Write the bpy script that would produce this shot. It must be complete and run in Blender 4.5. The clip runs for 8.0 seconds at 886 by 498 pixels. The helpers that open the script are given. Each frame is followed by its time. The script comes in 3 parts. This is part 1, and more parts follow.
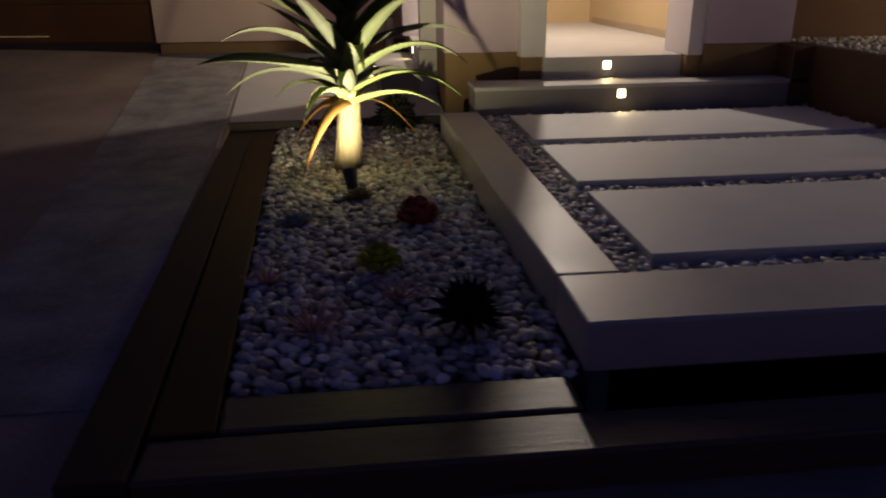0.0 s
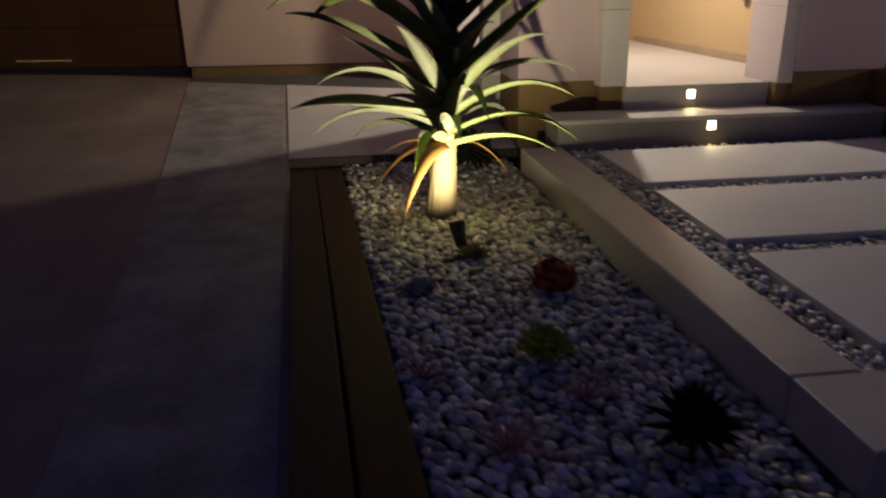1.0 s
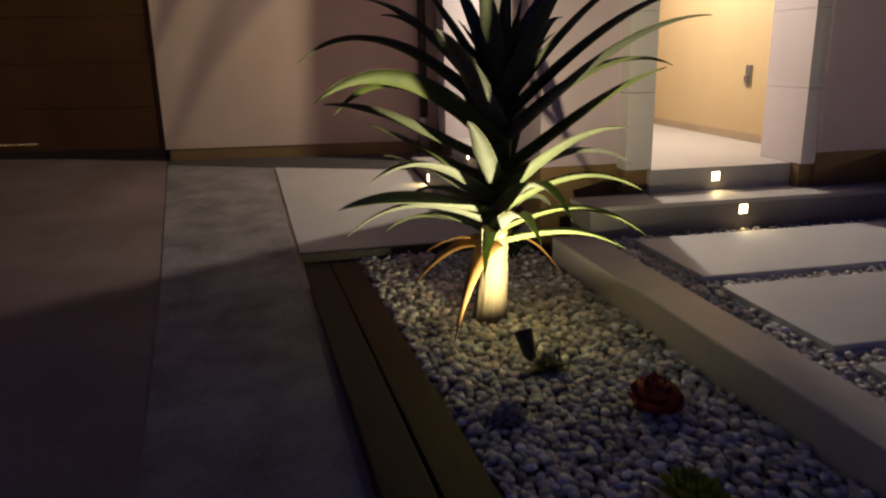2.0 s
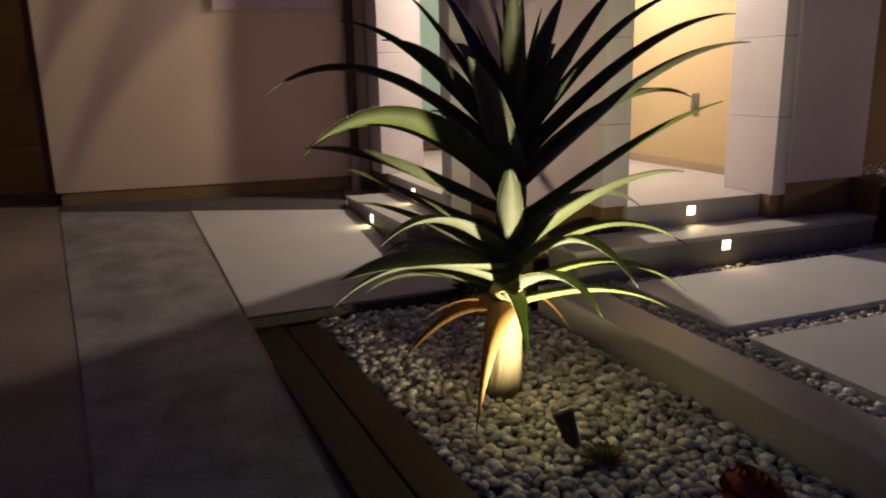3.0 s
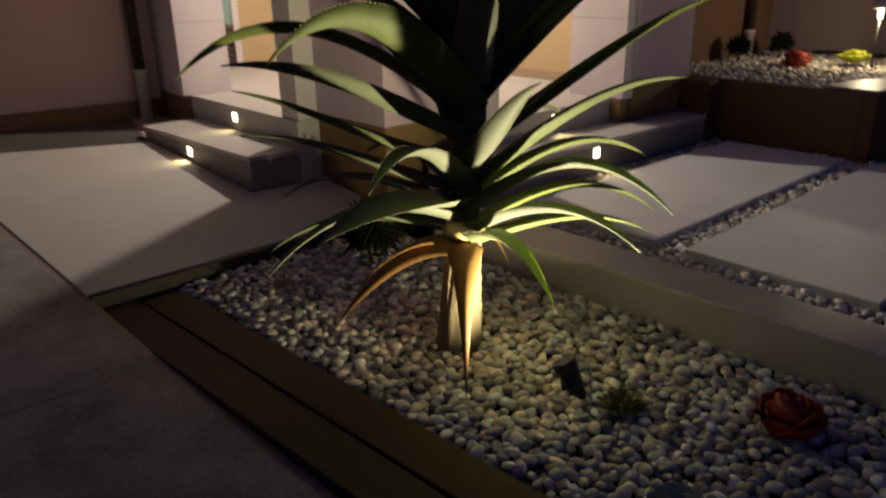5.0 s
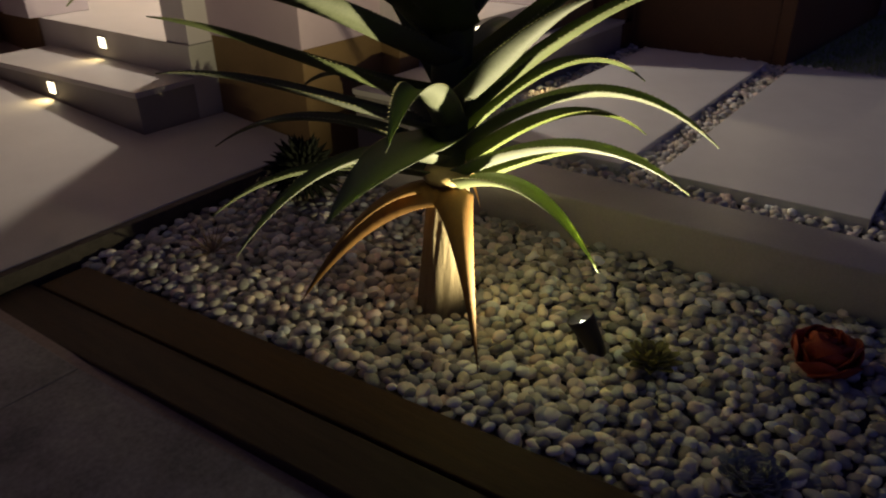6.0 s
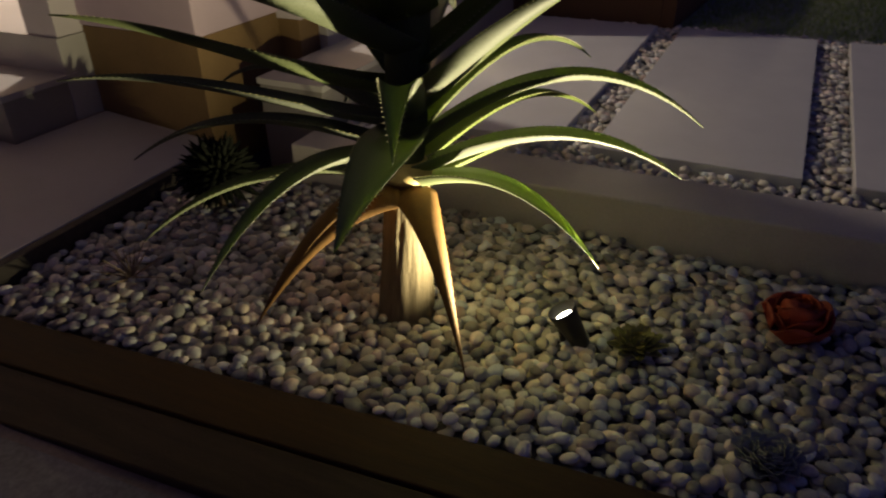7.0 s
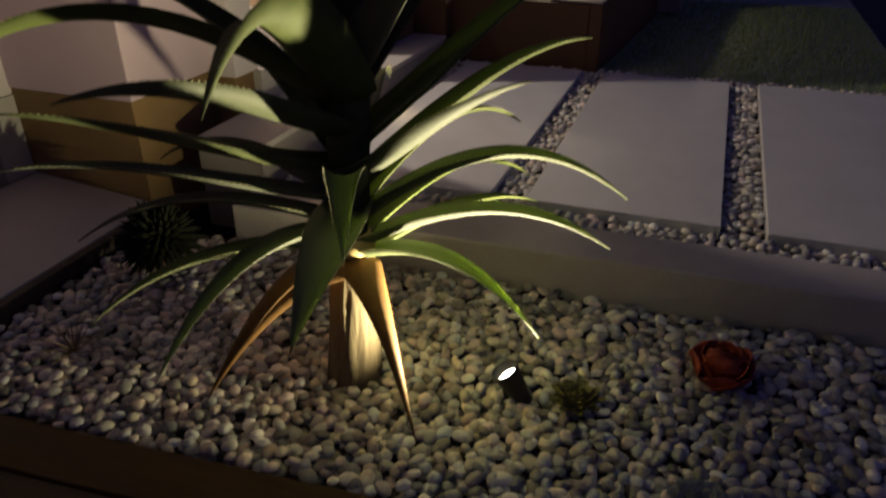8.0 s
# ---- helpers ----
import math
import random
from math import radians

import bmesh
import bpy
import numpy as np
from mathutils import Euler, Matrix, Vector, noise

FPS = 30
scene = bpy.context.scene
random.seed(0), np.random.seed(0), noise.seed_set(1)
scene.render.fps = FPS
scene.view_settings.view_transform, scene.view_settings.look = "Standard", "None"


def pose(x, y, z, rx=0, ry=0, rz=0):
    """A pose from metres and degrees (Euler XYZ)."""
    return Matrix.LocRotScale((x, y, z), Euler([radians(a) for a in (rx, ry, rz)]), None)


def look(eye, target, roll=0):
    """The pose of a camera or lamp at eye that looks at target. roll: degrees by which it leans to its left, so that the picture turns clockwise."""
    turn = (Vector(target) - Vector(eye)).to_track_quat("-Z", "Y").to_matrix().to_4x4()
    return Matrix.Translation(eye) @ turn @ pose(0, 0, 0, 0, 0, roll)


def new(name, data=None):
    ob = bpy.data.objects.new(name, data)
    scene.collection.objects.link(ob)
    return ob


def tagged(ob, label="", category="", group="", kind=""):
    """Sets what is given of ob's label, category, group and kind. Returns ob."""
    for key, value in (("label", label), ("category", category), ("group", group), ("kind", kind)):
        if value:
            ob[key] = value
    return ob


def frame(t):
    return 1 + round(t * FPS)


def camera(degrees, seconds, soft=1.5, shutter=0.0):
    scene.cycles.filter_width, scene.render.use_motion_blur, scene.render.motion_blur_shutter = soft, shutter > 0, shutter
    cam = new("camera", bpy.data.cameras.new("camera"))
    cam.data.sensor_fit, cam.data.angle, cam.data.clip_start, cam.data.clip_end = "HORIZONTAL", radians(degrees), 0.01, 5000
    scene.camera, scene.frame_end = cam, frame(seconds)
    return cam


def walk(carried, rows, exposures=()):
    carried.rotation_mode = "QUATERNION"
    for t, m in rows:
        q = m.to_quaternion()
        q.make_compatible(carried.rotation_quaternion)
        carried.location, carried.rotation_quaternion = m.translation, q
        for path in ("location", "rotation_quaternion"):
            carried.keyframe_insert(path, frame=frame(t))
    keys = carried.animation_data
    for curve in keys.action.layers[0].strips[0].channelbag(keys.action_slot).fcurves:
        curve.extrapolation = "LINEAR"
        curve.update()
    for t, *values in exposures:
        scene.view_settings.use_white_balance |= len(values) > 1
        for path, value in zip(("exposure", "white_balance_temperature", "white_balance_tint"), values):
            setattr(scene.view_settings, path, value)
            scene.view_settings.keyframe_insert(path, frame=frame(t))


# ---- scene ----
cam = camera(62.9, 8.0, soft=2.0, shutter=0.5)
PATH = [
    (0, (-1.098, -0.699, 1.064), (-0.922, 1.163, 0.357), -0.8),
    (0.5, (-1.452, -0.45, 1.108), (-1.266, 1.409, 0.394), -1.0),
    (1, (-1.772, -0.13, 1.214), (-1.56, 1.735, 0.522), -1.1),
    (1.5, (-2.118, 0.099, 1.291), (-1.849, 1.98, 0.668), -1.2),
    (2, (-2.311, 0.413, 1.315), (-1.937, 2.306, 0.791), -1.2),
    (2.2, (-2.35, 0.593, 1.298), (-1.931, 2.485, 0.801), -1.3),
    (3.3, (-2.829, 1.361, 1.368), (-2.03, 3.136, 0.909), -1.3),
    (3.5, (-2.863, 1.429, 1.365), (-1.986, 3.166, 0.905), -1.3),
    (4, (-2.896, 1.614, 1.331), (-1.851, 3.248, 0.844), -1.1),
    (4.5, (-3.024, 1.887, 1.305), (-1.877, 3.428, 0.749), -1.1),
    (5, (-3.174, 2.193, 1.308), (-1.939, 3.599, 0.604), -1.0),
    (5.2, (-3.173, 2.316, 1.297), (-1.901, 3.652, 0.524), -1.0),
    (6.3, (-3.146, 3.001, 1.279), (-1.687, 3.981, 0.324), -1.0),
    (6.5, (-3.154, 3.095, 1.288), (-1.662, 4.01, 0.321), -1.1),
    (7, (-3.141, 3.208, 1.29), (-1.585, 3.962, 0.286), -0.9),
    (7.5, (-3.151, 3.236, 1.327), (-1.552, 3.878, 0.312), -0.7),
    (8, (-3.159, 3.221, 1.468), (-1.508, 3.828, 0.515), -0.3),
]
walk(cam, [(t, look(eye, target, roll)) for t, eye, target, roll in PATH],
     exposures=((0.0, -0.08), (0.7, -0.04), (1.5, 0.13), (2.2, 0.08), (3.5, -0.05), (5.0, -0.09), (6.5, -0.14), (7.2, -0.07), (8.0, -0.02)))


# ---- world and large lights ----
world = bpy.data.worlds.new("night_sky")
scene.world = world
world.use_nodes = True
wn = world.node_tree
wn.nodes.clear()
w_out = wn.nodes.new("ShaderNodeOutputWorld")
w_bg = wn.nodes.new("ShaderNodeBackground")
w_ramp = wn.nodes.new("ShaderNodeValToRGB")
w_sep = wn.nodes.new("ShaderNodeSeparateXYZ")
w_co = wn.nodes.new("ShaderNodeTexCoord")
wn.links.new(w_co.outputs["Generated"], w_sep.inputs[0])
wn.links.new(w_sep.outputs["Z"], w_ramp.inputs[0])
wn.links.new(w_ramp.outputs[0], w_bg.inputs[0])
wn.links.new(w_bg.outputs[0], w_out.inputs[0])
w_ramp.color_ramp.elements[0].position = 0.0
w_ramp.color_ramp.elements[0].color = (0.41, 0.26, 0.33, 1)
w_ramp.color_ramp.elements[1].position = 0.13
w_ramp.color_ramp.elements[1].color = (0.022, 0.028, 0.118, 1)
w_bg.inputs[1].default_value = 0.415


def lamp(name, kind, energy, colour, matrix, size=0.05):
    data = bpy.data.lights.new(name, kind)
    data.energy, data.color = energy, colour
    if kind == "AREA":
        data.shape, data.size = "DISK", size
    else:
        data.shadow_soft_size = size
    ob = new(name, data)
    ob.matrix_world = matrix
    return ob


PORCH = (0.90, 7.60, 2.66)
porch = lamp("porch_lamp", "SPOT", 240.0, (1.0, 0.86, 0.72), pose(*PORCH), 0.07)
porch.data.spot_size, porch.data.spot_blend = radians(178), 0.06
SPOT = Vector((-1.255, 3.697, -0.062))
SPOT_AIM = Vector((-1.31, 3.895, 0.50))
uplight = lamp("garden_uplight", "SPOT", 222.0, (1.0, 0.88, 0.50), look(SPOT + (SPOT_AIM - SPOT).normalized() * 0.022, SPOT_AIM), 0.014)
uplight.data.spot_size, uplight.data.spot_blend = radians(169), 0.83
STAKE = Vector((4.226, 4.664, 0.44))
stake_lamp = lamp("planter_lamp", "POINT", 20.0, (1.0, 0.80, 0.52), pose(STAKE.x - 0.05, STAKE.y - 0.01, STAKE.z + 0.49), 0.025)


# ---- materials ----
def mat(name, dark, light, rough=0.6, scale=8.0, fine=90.0, bump=0.2, depth=0.004, metal=0.0, vary=0.0, island=False, objects=False, stretch=None, stain=0.25, spec=0.5, tints=()):
    m = bpy.data.materials.new(name)
    m.use_nodes = True
    nt = m.node_tree
    b = nt.nodes["Principled BSDF"]
    b.inputs["Metallic"].default_value = metal
    b.inputs["Specular IOR Level"].default_value = spec
    co = nt.nodes.new("ShaderNodeTexCoord")
    src = co.outputs["Object"]
    if stretch:
        mp = nt.nodes.new("ShaderNodeMapping")
        mp.inputs["Scale"].default_value = stretch
        nt.links.new(src, mp.inputs[0])
        src = mp.outputs[0]
    n1, n2 = nt.nodes.new("ShaderNodeTexNoise"), nt.nodes.new("ShaderNodeTexNoise")
    n1.inputs["Scale"].default_value, n2.inputs["Scale"].default_value = scale, fine
    n1.inputs["Detail"].default_value, n2.inputs["Detail"].default_value = 5, 3
    n1.inputs["Roughness"].default_value = 0.62
    for n in (n1, n2):
        nt.links.new(src, n.inputs["Vector"])
    add = nt.nodes.new("ShaderNodeMath")
    add.operation = "MULTIPLY_ADD"
    nt.links.new(n2.outputs["Fac"], add.inputs[0])
    add.inputs[1].default_value = 0.45
    nt.links.new(n1.outputs["Fac"], add.inputs[2])
    ramp = nt.nodes.new("ShaderNodeValToRGB")
    ramp.color_ramp.elements[0].position, ramp.color_ramp.elements[1].position = 0.5 - stain, 0.95
    ramp.color_ramp.elements[0].color, ramp.color_ramp.elements[1].color = (*dark, 1), (*light, 1)
    nt.links.new(add.outputs[0], ramp.inputs[0])
    colour = ramp.outputs[0]
    if vary:
        hsv = nt.nodes.new("ShaderNodeHueSaturation")
        info = nt.nodes.new("ShaderNodeNewGeometry" if island else "ShaderNodeObjectInfo")
        rnd = info.outputs["Random Per Island" if island else "Random"]
        mr = nt.nodes.new("ShaderNodeMapRange")
        mr.inputs["To Min"].default_value, mr.inputs["To Max"].default_value = 1 - vary, 1 + vary
        nt.links.new(rnd, mr.inputs[0])
        nt.links.new(mr.outputs[0], hsv.inputs["Value"])
        wob = nt.nodes.new("ShaderNodeMath")
        wob.operation = "MULTIPLY"
        nt.links.new(rnd, wob.inputs[0])
        wob.inputs[1].default_value = 37.7
        fr = nt.nodes.new("ShaderNodeMath")
        fr.operation = "FRACT"
        nt.links.new(wob.outputs[0], fr.inputs[0])
        sat = nt.nodes.new("ShaderNodeMapRange")
        sat.inputs["To Min"].default_value, sat.inputs["To Max"].default_value = 0.2, 1.2
        nt.links.new(fr.outputs[0], sat.inputs[0])
        nt.links.new(sat.outputs[0], hsv.inputs["Saturation"])
        nt.links.new(colour, hsv.inputs["Color"])
        colour = hsv.outputs[0]
    if tints:
        pick = nt.nodes.new("ShaderNodeValToRGB")
        pick.color_ramp.interpolation = "CONSTANT"
        for _ in tints[2:]:
            pick.color_ramp.elements.new(0.5)
        for k, c in enumerate(tints):
            pick.color_ramp.elements[k].position = k / len(tints)
            pick.color_ramp.elements[k].color = (*c, 1)
        w2 = nt.nodes.new("ShaderNodeMath")
        w2.operation = "MULTIPLY"
        nt.links.new(rnd, w2.inputs[0])
        w2.inputs[1].default_value = 91.3
        f2 = nt.nodes.new("ShaderNodeMath")
        f2.operation = "FRACT"
        nt.links.new(w2.outputs[0], f2.inputs[0])
        nt.links.new(f2.outputs[0], pick.inputs[0])
        mx = nt.nodes.new("ShaderNodeMix")
        mx.data_type, mx.blend_type = "RGBA", "MULTIPLY"
        mx.inputs[0].default_value = 1.0
        nt.links.new(colour, mx.inputs[6])
        nt.links.new(pick.outputs[0], mx.inputs[7])
        colour = mx.outputs[2]
    nt.links.new(colour, b.inputs["Base Color"])
    rr = nt.nodes.new("ShaderNodeMapRange")
    rr.inputs["To Min"].default_value, rr.inputs["To Max"].default_value = max(0.02, rough - 0.1), min(1, rough + 0.12)
    nt.links.new(n1.outputs["Fac"], rr.inputs[0])
    nt.links.new(rr.outputs[0], b.inputs["Roughness"])
    if bump:
        bp = nt.nodes.new("ShaderNodeBump")
        bp.inputs["Strength"].default_value, bp.inputs["Distance"].default_value = bump, depth
        nt.links.new(add.outputs[0], bp.inputs["Height"])
        nt.links.new(bp.outputs[0], b.inputs["Normal"])
    return m


def glow(name, colour, strength):
    m = bpy.data.materials.new(name)
    m.use_nodes = True
    b = m.node_tree.nodes["Principled BSDF"]
    b.inputs["Base Color"].default_value = (*colour, 1)
    b.inputs["Emission Color"].default_value = (*colour, 1)
    b.inputs["Emission Strength"].default_value = strength
    return m


PEBBLE_TINTS = ((1.0, 0.99, 0.95), (1.1, 1.02, 0.86), (0.84, 0.90, 0.92), (1.1, 0.96, 0.89), (0.66, 0.68, 0.66), (1.28, 1.25, 1.17), (0.92, 0.90, 0.76))
M_SLAB = mat("porcelain_slab", (0.55, 0.525, 0.50), (0.68, 0.645, 0.61), 0.55, 3.0, 160, 0.08, 0.002, vary=0.05)
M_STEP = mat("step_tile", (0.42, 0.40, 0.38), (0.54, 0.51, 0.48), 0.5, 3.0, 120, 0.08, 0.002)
# step tile darkened: the shade on the risers is put into this colour
M_RISER_SHADE = mat("shaded_riser_tile", (0.22, 0.20, 0.185), (0.32, 0.295, 0.27), 0.5, 3.0, 120, 0.08, 0.002)
M_CAP = mat("rendered_cap", (0.37, 0.34, 0.305), (0.55, 0.51, 0.465), 0.42, 2.5, 80, 0.12, 0.003)
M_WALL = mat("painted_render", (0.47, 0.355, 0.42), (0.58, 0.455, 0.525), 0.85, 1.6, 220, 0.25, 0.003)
M_WALL_WARM = mat("warm_render", (0.51, 0.38, 0.315), (0.625, 0.48, 0.40), 0.85, 1.3, 200, 0.25, 0.003)
M_WALL_BROWN = mat("brown_render", (0.130, 0.068, 0.040), (0.20, 0.112, 0.066), 0.85, 1.3, 200, 0.25, 0.003)
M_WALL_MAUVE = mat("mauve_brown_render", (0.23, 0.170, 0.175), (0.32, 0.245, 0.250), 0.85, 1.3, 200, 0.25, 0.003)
M_COL = mat("white_tiled_pier", (0.56, 0.505, 0.52), (0.68, 0.625, 0.635), 0.5, 2.0, 140, 0.08, 0.002)
M_PLINTH = mat("tan_plinth", (0.145, 0.088, 0.034), (0.25, 0.155, 0.066), 0.75, 3.0, 120, 0.2, 0.003)
M_HALL = mat("yellow_hall_paint", (0.47, 0.34, 0.17), (0.55, 0.41, 0.225), 0.7, 1.2, 150, 0.1, 0.002)
M_BASE = mat("skirting_tile", (0.30, 0.22, 0.13), (0.40, 0.30, 0.19), 0.5, 4, 90, 0.1)
M_CEIL = mat("white_ceiling", (0.72, 0.69, 0.65), (0.80, 0.78, 0.74), 0.9, 2, 150, 0.1)
M_DRIVE = mat("stained_concrete", (0.175, 0.132, 0.112), (0.39, 0.305, 0.255), 0.7, 1.1, 60, 0.35, 0.006, stain=0.1)
M_CONC = mat("patchy_concrete", (0.165, 0.157, 0.15), (0.425, 0.395, 0.37), 0.75, 3.0, 60, 0.3, 0.005, stain=0.0)
M_PAVE = mat("pale_paving", (0.48, 0.455, 0.42), (0.62, 0.59, 0.55), 0.6, 2.0, 140, 0.1, 0.002)
M_GROUND = mat("dark_ground", (0.05, 0.045, 0.045), (0.10, 0.09, 0.085), 0.9, 2, 60, 0.4, 0.01)
M_WOOD = mat("dark_timber", (0.020, 0.0095, 0.0024), (0.074, 0.037, 0.010), 0.6, 3.0, 45, 0.45, 0.004, stretch=(9, 0.8, 9), vary=0.12, spec=0.25)
M_WOOD_X = mat("dark_timber_cross", (0.028, 0.015, 0.006), (0.12, 0.070, 0.028), 0.30, 3.0, 45, 0.45, 0.004, stretch=(0.8, 9, 9), vary=0.12)
M_PLANTER = mat("brown_planter_wall", (0.060, 0.028, 0.011), (0.115, 0.055, 0.022), 0.65, 3, 80, 0.3, 0.004)
M_GARAGE = mat("brown_garage_door", (0.092, 0.040, 0.007), (0.150, 0.068, 0.014), 0.5, 2, 60, 0.15)
M_PEB = mat("pebble", (0.33, 0.30, 0.26), (0.72, 0.67, 0.60), 0.5, 14, 120, 0.25, 0.0015, vary=0.6, spec=0.45, tints=PEBBLE_TINTS)
M_PEB_STUFF = mat("pebble_joined", (0.33, 0.30, 0.26), (0.72, 0.67, 0.60), 0.5, 14, 120, 0.25, 0.0015, vary=0.6, island=True, spec=0.45, tints=PEBBLE_TINTS)
M_PEB_PALE = mat("pebble_pale", (0.40, 0.37, 0.345), (0.76, 0.72, 0.68), 0.5, 14, 120, 0.25, 0.0015, vary=0.4, island=True, tints=PEBBLE_TINTS)
M_SOIL = mat("soil", (0.035, 0.03, 0.025), (0.075, 0.062, 0.05), 0.95, 12, 120, 0.5, 0.01)
M_LEAF = mat("aloe_leaf", (0.039, 0.052, 0.017), (0.118, 0.140, 0.056), 0.62, 5, 120, 0.15, 0.002, vary=0.15, spec=0.22)
lt = M_LEAF.node_tree
through_leaf, leaf_mix = lt.nodes.new("ShaderNodeBsdfTranslucent"), lt.nodes.new("ShaderNodeMixShader")
through_leaf.inputs[0].default_value = (0.44, 0.57, 0.13, 1)
leaf_mix.inputs[0].default_value = 0.10
lt.links.new(lt.nodes["Principled BSDF"].outputs[0], leaf_mix.inputs[1])
lt.links.new(through_leaf.outputs[0], leaf_mix.inputs[2])
lt.links.new(leaf_mix.outputs[0], lt.nodes["Material Output"].inputs[0])
leaf_shader = M_LEAF.node_tree.nodes["Principled BSDF"]
leaf_shader.inputs["Subsurface Weight"].default_value = 0.04
leaf_shader.inputs["Subsurface Radius"].default_value = (0.8, 1.0, 0.4)
leaf_shader.inputs["Subsurface Scale"].default_value = 0.02
M_TOOTH = mat("leaf_teeth", (0.20, 0.185, 0.09), (0.30, 0.28, 0.15), 0.5, 30, 120, 0.0)
M_DRY = mat("dry_orange_leaf", (0.082, 0.034, 0.005), (0.175, 0.080, 0.012), 0.75, 10, 90, 0.35, 0.003, stretch=(4, 4, 1))
M_NECK = mat("pale_leaf_base", (0.26, 0.16, 0.06), (0.46, 0.34, 0.15), 0.6, 12, 90, 0.2, 0.002)
M_TRUNK = mat("aloe_bark", (0.09, 0.062, 0.034), (0.20, 0.155, 0.095), 0.85, 9, 60, 0.7, 0.005, stretch=(11, 11, 0.8))
M_BLACK = mat("black_plastic", (0.010, 0.009, 0.008), (0.022, 0.020, 0.018), 0.4, 8, 120, 0.1)
M_PIPE_WHITE = mat("white_pvc", (0.60, 0.55, 0.52), (0.72, 0.68, 0.65), 0.45, 6, 90, 0.05)
M_PIPE_DARK = mat("brown_pvc", (0.030, 0.018, 0.013), (0.055, 0.035, 0.025), 0.45, 6, 90, 0.05)
M_RED = mat("red_succulent", (0.20, 0.022, 0.012), (0.46, 0.075, 0.032), 0.55, 12, 90, 0.1)
M_LIME = mat("lime_succulent", (0.28, 0.34, 0.015), (0.52, 0.58, 0.05), 0.45, 12, 90, 0.1)
M_OLIVE = mat("olive_succulent", (0.15, 0.145, 0.045), (0.31, 0.29, 0.10), 0.5, 14, 90, 0.1)
M_GREYGREEN = mat("grey_green_succulent", (0.24, 0.25, 0.21), (0.46, 0.47, 0.41), 0.5, 14, 90, 0.1)
M_DARKPLANT = mat("dark_spiky_leaf", (0.006, 0.007, 0.005), (0.016, 0.018, 0.012), 0.8, 14, 90, 0.1, spec=0.1)
M_PINK = mat("pink_succulent", (0.46, 0.24, 0.19), (0.66, 0.40, 0.33), 0.55, 14, 90, 0.1)
M_STRAW = mat("dry_straw", (0.20, 0.14, 0.09), (0.36, 0.27, 0.18), 0.8, 20, 90, 0.1)
M_GRASS = mat("turf_green", (0.14, 0.25, 0.016), (0.32, 0.47, 0.045), 0.6, 6, 60, 0.2, vary=0.35, island=True)
M_STEEL = mat("brushed_steel", (0.26, 0.25, 0.23), (0.40, 0.38, 0.35), 0.35, 20, 160, 0.05, metal=0.9)
M_TEAL = mat("teal_curtain", (0.16, 0.27, 0.23), (0.26, 0.40, 0.34), 0.7, 5, 90, 0.2, stretch=(8, 1, 0.3))
M_LENS = glow("lit_lens", (1.0, 0.86, 0.58), 7.0)
M_LENS_HOT = glow("uplight_lens", (1.0, 0.93, 0.74), 40.0)
M_DISC = glow("ceiling_disc", (1.0, 0.88, 0.70), 14.0)
M_GAP = glow("light_under_door", (1.0, 0.72, 0.32), 0.4)


# ---- mesh helpers ----
def part(name, bm, material, parent=None, label="", smooth=False):
    me = bpy.data.meshes.new(name)
    bmesh.ops.recalc_face_normals(bm, faces=bm.faces)
    bm.to_mesh(me)
    bm.free()
    for p in me.polygons:
        p.use_smooth = smooth
    for m in material if isinstance(material, (list, tuple)) else [material]:
        me.materials.append(m)
    ob = new(name, me)
    if parent:
        ob.parent = parent
    if label:
        ob["label"] = label
    return ob


def thing(name, at, label, category, group="", rz=0.0):
    ob = new(name)
    ob.empty_display_size = 0.05
    ob.matrix_world = pose(*at, 0, 0, rz)
    return tagged(ob, label, category, group)


def box(x0, x1, y0, y1, z0, z1, bevel=0.004, bm=None):
    bm = bm or bmesh.new()
    vs = [bm.verts.new((x, y, z)) for x in (x0, x1) for y in (y0, y1) for z in (z0, z1)]
    fs = [bm.faces.new([vs[i] for i in f]) for f in ((0, 1, 3, 2), (4, 6, 7, 5), (0, 4, 5, 1), (2, 3, 7, 6), (0, 2, 6, 4), (1, 5, 7, 3))]
    if bevel:
        es = {e for f in fs for e in f.edges}
        bmesh.ops.bevel(bm, geom=list(es), offset=bevel, segments=2, affect="EDGES", profile=0.5)
    return bm


def prism(points, z0, z1, bevel=0.004, bm=None):
    """An upright block over a plan outline; z0 and z1 are numbers or functions of x, y."""
    bm = bm or bmesh.new()
    low = z0 if callable(z0) else (lambda x, y: z0)
    high = z1 if callable(z1) else (lambda x, y: z1)
    a = [bm.verts.new((x, y, low(x, y))) for x, y in points]
    b = [bm.verts.new((x, y, high(x, y))) for x, y in points]
    n = len(points)
    fs = [bm.faces.new(a[::-1]), bm.faces.new(b)] + [bm.faces.new((a[i], a[(i + 1) % n], b[(i + 1) % n], b[i])) for i in range(n)]
    if bevel:
        bmesh.ops.bevel(bm, geom=list({e for f in fs for e in f.edges}), offset=bevel, segments=2, affect="EDGES", profile=0.5)
    return bm


def lathe(profile, n=20, bm=None, at=(0, 0, 0)):
    bm = bm or bmesh.new()
    rings = []
    for r, z in profile:
        rings.append([bm.verts.new((at[0] + r * math.cos(2 * math.pi * i / n), at[1] + r * math.sin(2 * math.pi * i / n), at[2] + z)) for i in range(n)])
    for a, b in zip(rings, rings[1:]):
        for i in range(n):
            bm.faces.new((a[i], a[(i + 1) % n], b[(i + 1) % n], b[i]))
    bm.faces.new(rings[0][::-1])
    bm.faces.new(rings[-1])
    return bm


